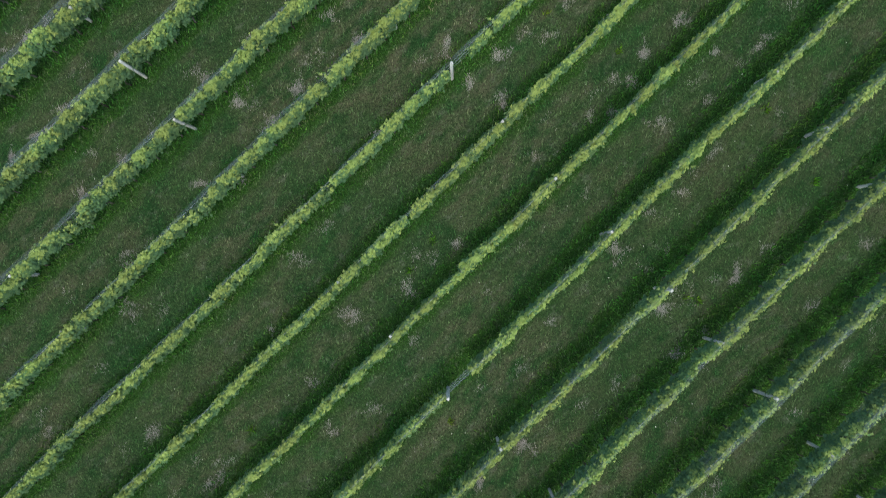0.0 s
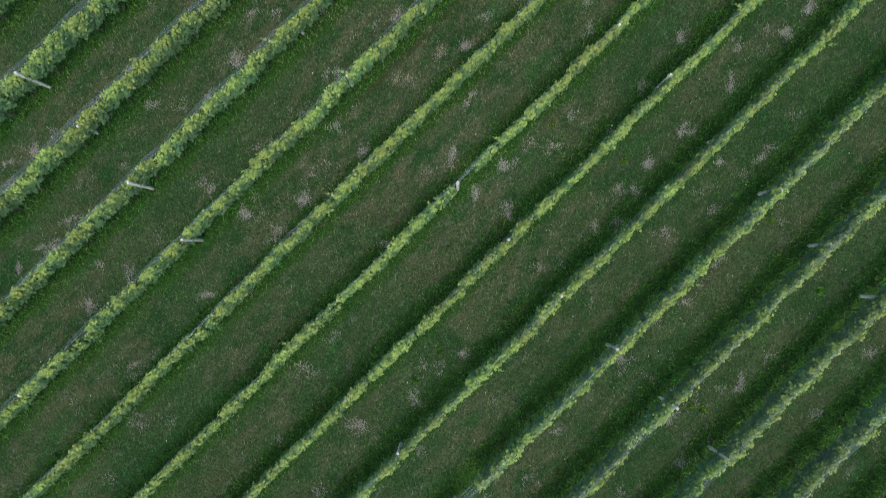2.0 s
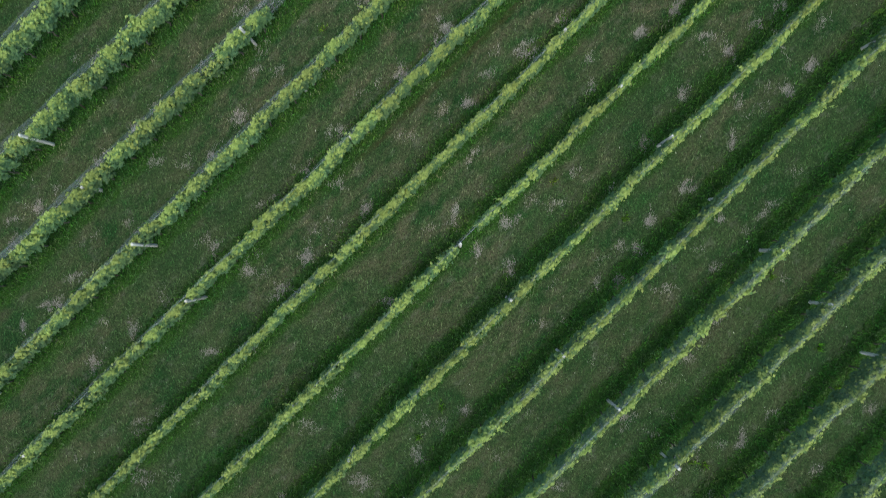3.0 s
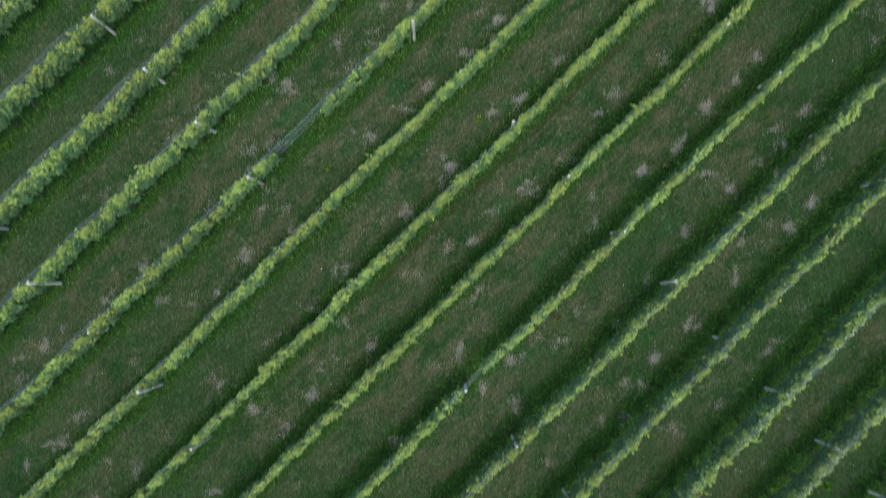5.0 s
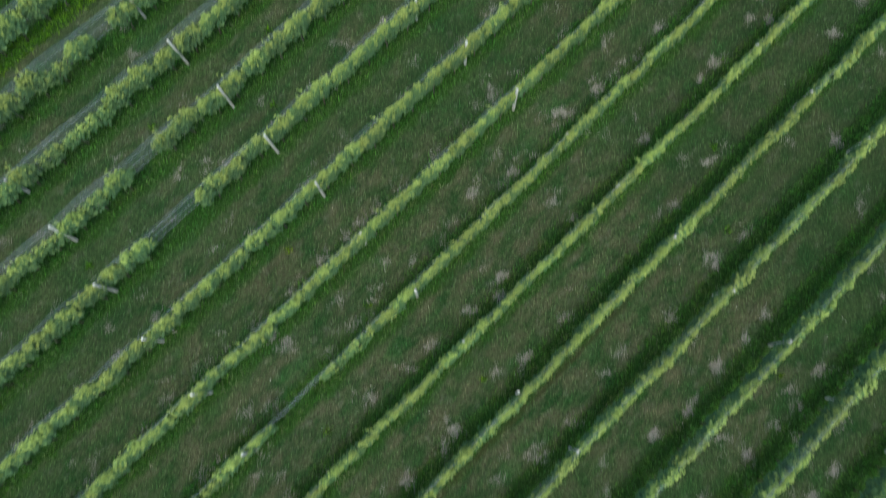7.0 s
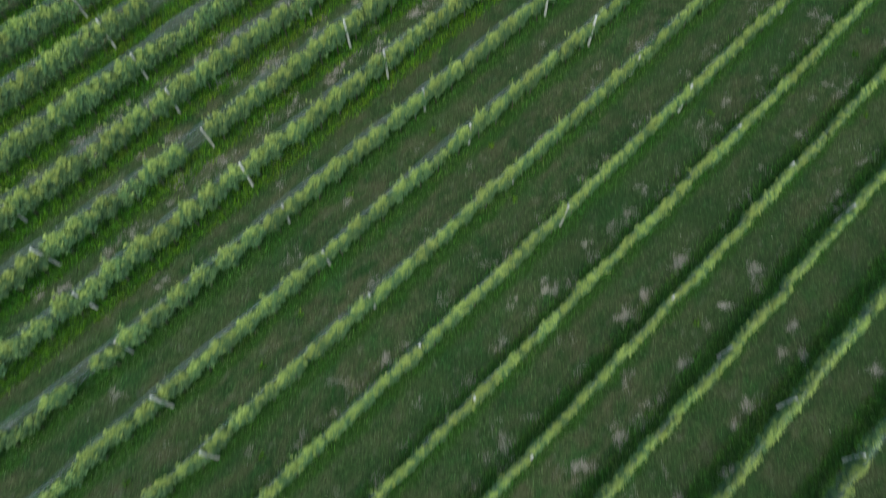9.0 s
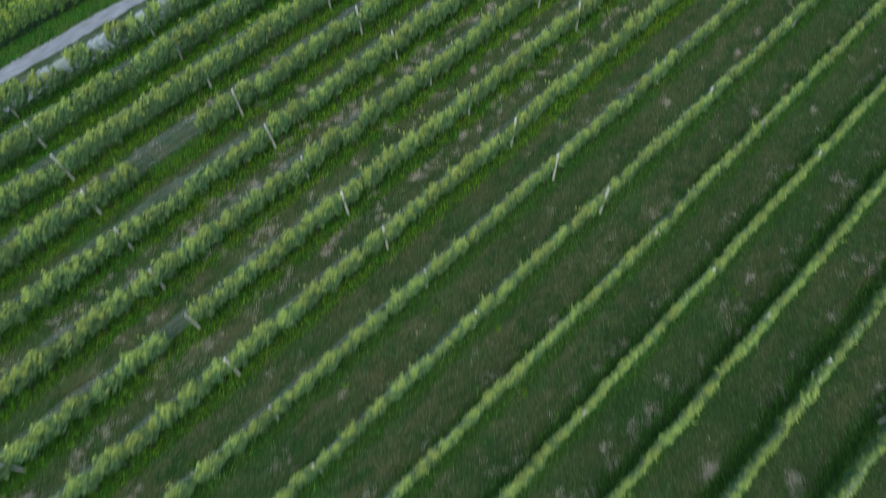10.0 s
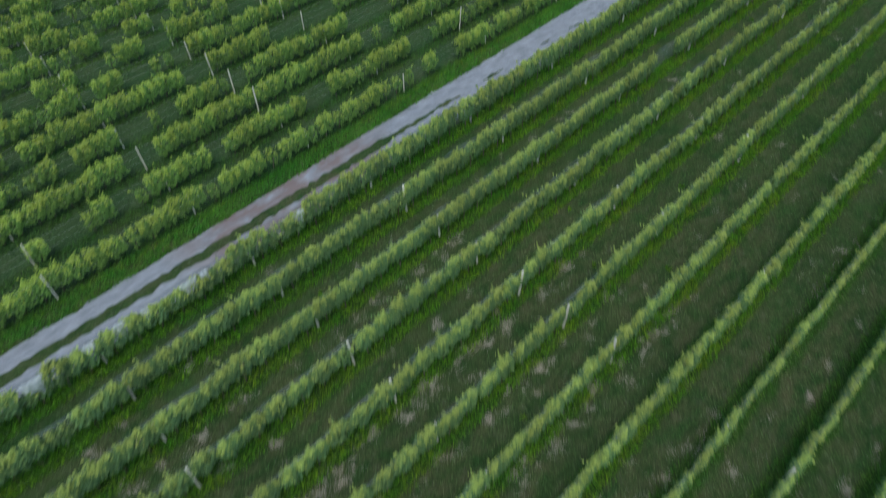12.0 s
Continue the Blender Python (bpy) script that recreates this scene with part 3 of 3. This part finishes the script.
TUFTS_UPPER = [
    (-0, -7.5), (14.8, 7.1), (12.4, 4.1), (15.5, 7.1), (3.3, -5.3), (-0.1, -9), (-1.7, -10.6), (4.7, -4.2), (15.1, 6), (-2.7, -11.9),
    (7.1, -2.2), (3.2, -6.3), (9.8, 0.1), (15, 5.1), (-0.2, -10.6), (1.6, -8.9), (9.6, -1.6), (14.7, 3.5), (13.3, 1.9), (5.8, -6.1),
    (12.2, 0.2), (2, -10.5), (-0.3, -12.8), (9.7, -3.3), (14.4, 1.4), (12.5, -1.2), (7.3, -7.1), (2.2, -12.7), (11.9, -3.1), (4.6, -10.6),
    (-0.2, -15.5), (9.6, -6.3), (7.5, -8.4), (11.6, -4.5), (-0.2, -16.8), (7.1, -10), (2.2, -14.9), (9.5, -8), (1.2, -16.5),
]
TUFTS_MIDDLE = [
    (3.1, -14.8), (4.8, -13.2), (9.6, -8.6), (2.1, -16.2), (7.1, -11.5), (15.1, -3.8), (4.6, -14.7), (2, -17.3), (12.5, -7.1), (2.5, -17.7),
    (7.3, -13.6), (2.2, -18.9), (12.2, -8.9), (4.8, -16.4), (9.6, -11.9), (7.4, -14.5), (12.2, -9.9), (15.8, -6.4), (4.8, -17.9), (16.4, -6.4),
    (19.4, -3.8), (9.6, -14), (7, -16.6), (4.8, -19), (12.2, -11.7), (11.7, -13), (17.1, -7.8), (12.2, -13.6), (14.7, -11.6), (7.3, -19.1),
    (7.1, -20.8), (11.9, -16.7), (9.7, -19.1), (9.7, -19.7), (12.8, -16.7), (14.7, -16.4), (9.9, -21.9), (12.1, -20.7), (7, -25.8),
]
TUFTS_LOWER = [
    (11.4, -22.8), (15, -19.4), (14.5, -21), (12.3, -24.1), (12.3, -25.1), (9.9, -29.1), (14.7, -24.6), (22.3, -17.3), (11.8, -27.9), (12.5, -27.4),
    (12.8, -28.5), (17.3, -24.6), (15, -27.5), (17.3, -25.7), (33.5, -9.5), (19.9, -23.4), (33, -10.3), (30.5, -13.1), (15, -29.3), (17.2, -27.6),
    (17.2, -28.2), (33, -12.4), (20.1, -25.6), (33.2, -13.4), (20, -27), (33.1, -14.2), (33.2, -15.2), (20.2, -29.1), (33.7, -16.5), (17.3, -33.1),
    (33.5, -17.3), (33.1, -23.9), (36.5, -20.6), (37.7, -20.6), (37.8, -23.7), (33.3, -29.8), (37.5, -27.4), (38.9, -26.1), (33.3, -32.1),
]
TUFTS_SOUTH = [
    (38.9, -27.2), (37.7, -29.6), (29.5, -38), (28, -39.9), (41.4, -26.8), (38.2, -30.2), (33.1, -35.9), (45.7, -23.5), (38.4, -30.9), (44.6, -24.8),
    (40.9, -28.8), (43.2, -26.9), (38.5, -31.6), (33.3, -37.3), (38, -33), (35.7, -35.3), (34.1, -37.2), (36.8, -34.6), (45, -26.5), (38.2, -33.7),
    (27.3, -44.8), (33.6, -39.1), (38.3, -34.5), (38.4, -35.1), (37.2, -36.5), (36.7, -37), (35.6, -38.3), (46.3, -28), (38.4, -36.2), (44.7, -30),
    (33.2, -41.7), (38, -37.8), (33.4, -43.1), (27.3, -49.6), (40.3, -36.9), (36, -43.2), (38.2, -41.4),
]
spots = []
for c in range(800):
    if c % 2 == 0:      # dried weeds along the foot of the rows
        rx = ROW_X0 + ROW_DX * rng.choice((4, 5, 6, 7, 8, 10)) + rng.normal(0.62, 0.14)
    else:               # clippings left in the alleys
        rx = ROW_X0 + ROW_DX * rng.integers(-8, 18) + ROW_DX / 2 + rng.normal(0, 0.4)
    spots.append((rx, rng.uniform(*reach(rx)), rng.integers(20, 100)))
for c in range(230):     # bleached straw in the alleys behind the lush rows
    rx = ROW_X0 + ROW_DX * (11, 12, 13, 11, 13, 15)[c % 6] + rng.normal(1.7, 0.28)
    spots.append((rx, rng.uniform(-45, -12), rng.integers(25, 130)))
for rx, cy in TUFTS_NORTH + TUFTS_UPPER + TUFTS_MIDDLE + TUFTS_LOWER + TUFTS_SOUTH:
    spots.append((rx, cy, rng.integers(140, 340)))
px, py = [], []
for rx, cy, m in spots:
    for _ in range(rng.integers(2, 6)):      # each tuft lies in several loose wisps
        bend, q = rng.normal(0, 0.8), max(6, int(m * rng.uniform(0.1, 0.45)))
        d = rng.normal(0, rng.uniform(0.05, 0.14), q)
        px.append(rx + rng.normal(0, 0.10) + bend * d + rng.normal(0, 0.06, q))
        py.append(cy + rng.normal(0, 0.13) + d + rng.normal(0, 0.055, q))
x, y = np.concatenate(px), np.concatenate(py)
straw = link("dead_grass", triangles("dead_grass", blades(rng, x, y, swell(x, y), 0.05, 0.017, 2.0, COMBED), MAT_STRAW))
tagged(straw, "scattered tufts of pale dead grass", "dead grass", kind="stuff")

# small white flowers in the sward
n = 260
x = ROW_X0 + ROW_DX * rng.integers(-8, 18, n) + ROW_DX / 2 + rng.normal(0, 0.45, n)
y = np.array([rng.uniform(*reach(v)) for v in x])
heads = np.concatenate([blades(rng, x, y, swell(x, y) + 0.10, 0.004, 0.035, 6.0) for _ in range(3)])
flowers = link("flowers", triangles("flowers", heads, Mat("white_petal").finish((0.62, 0.62, 0.56), 0.7, 0.2)))
tagged(flowers, "tiny white flowers scattered in the mown grass", "flowers", kind="stuff")
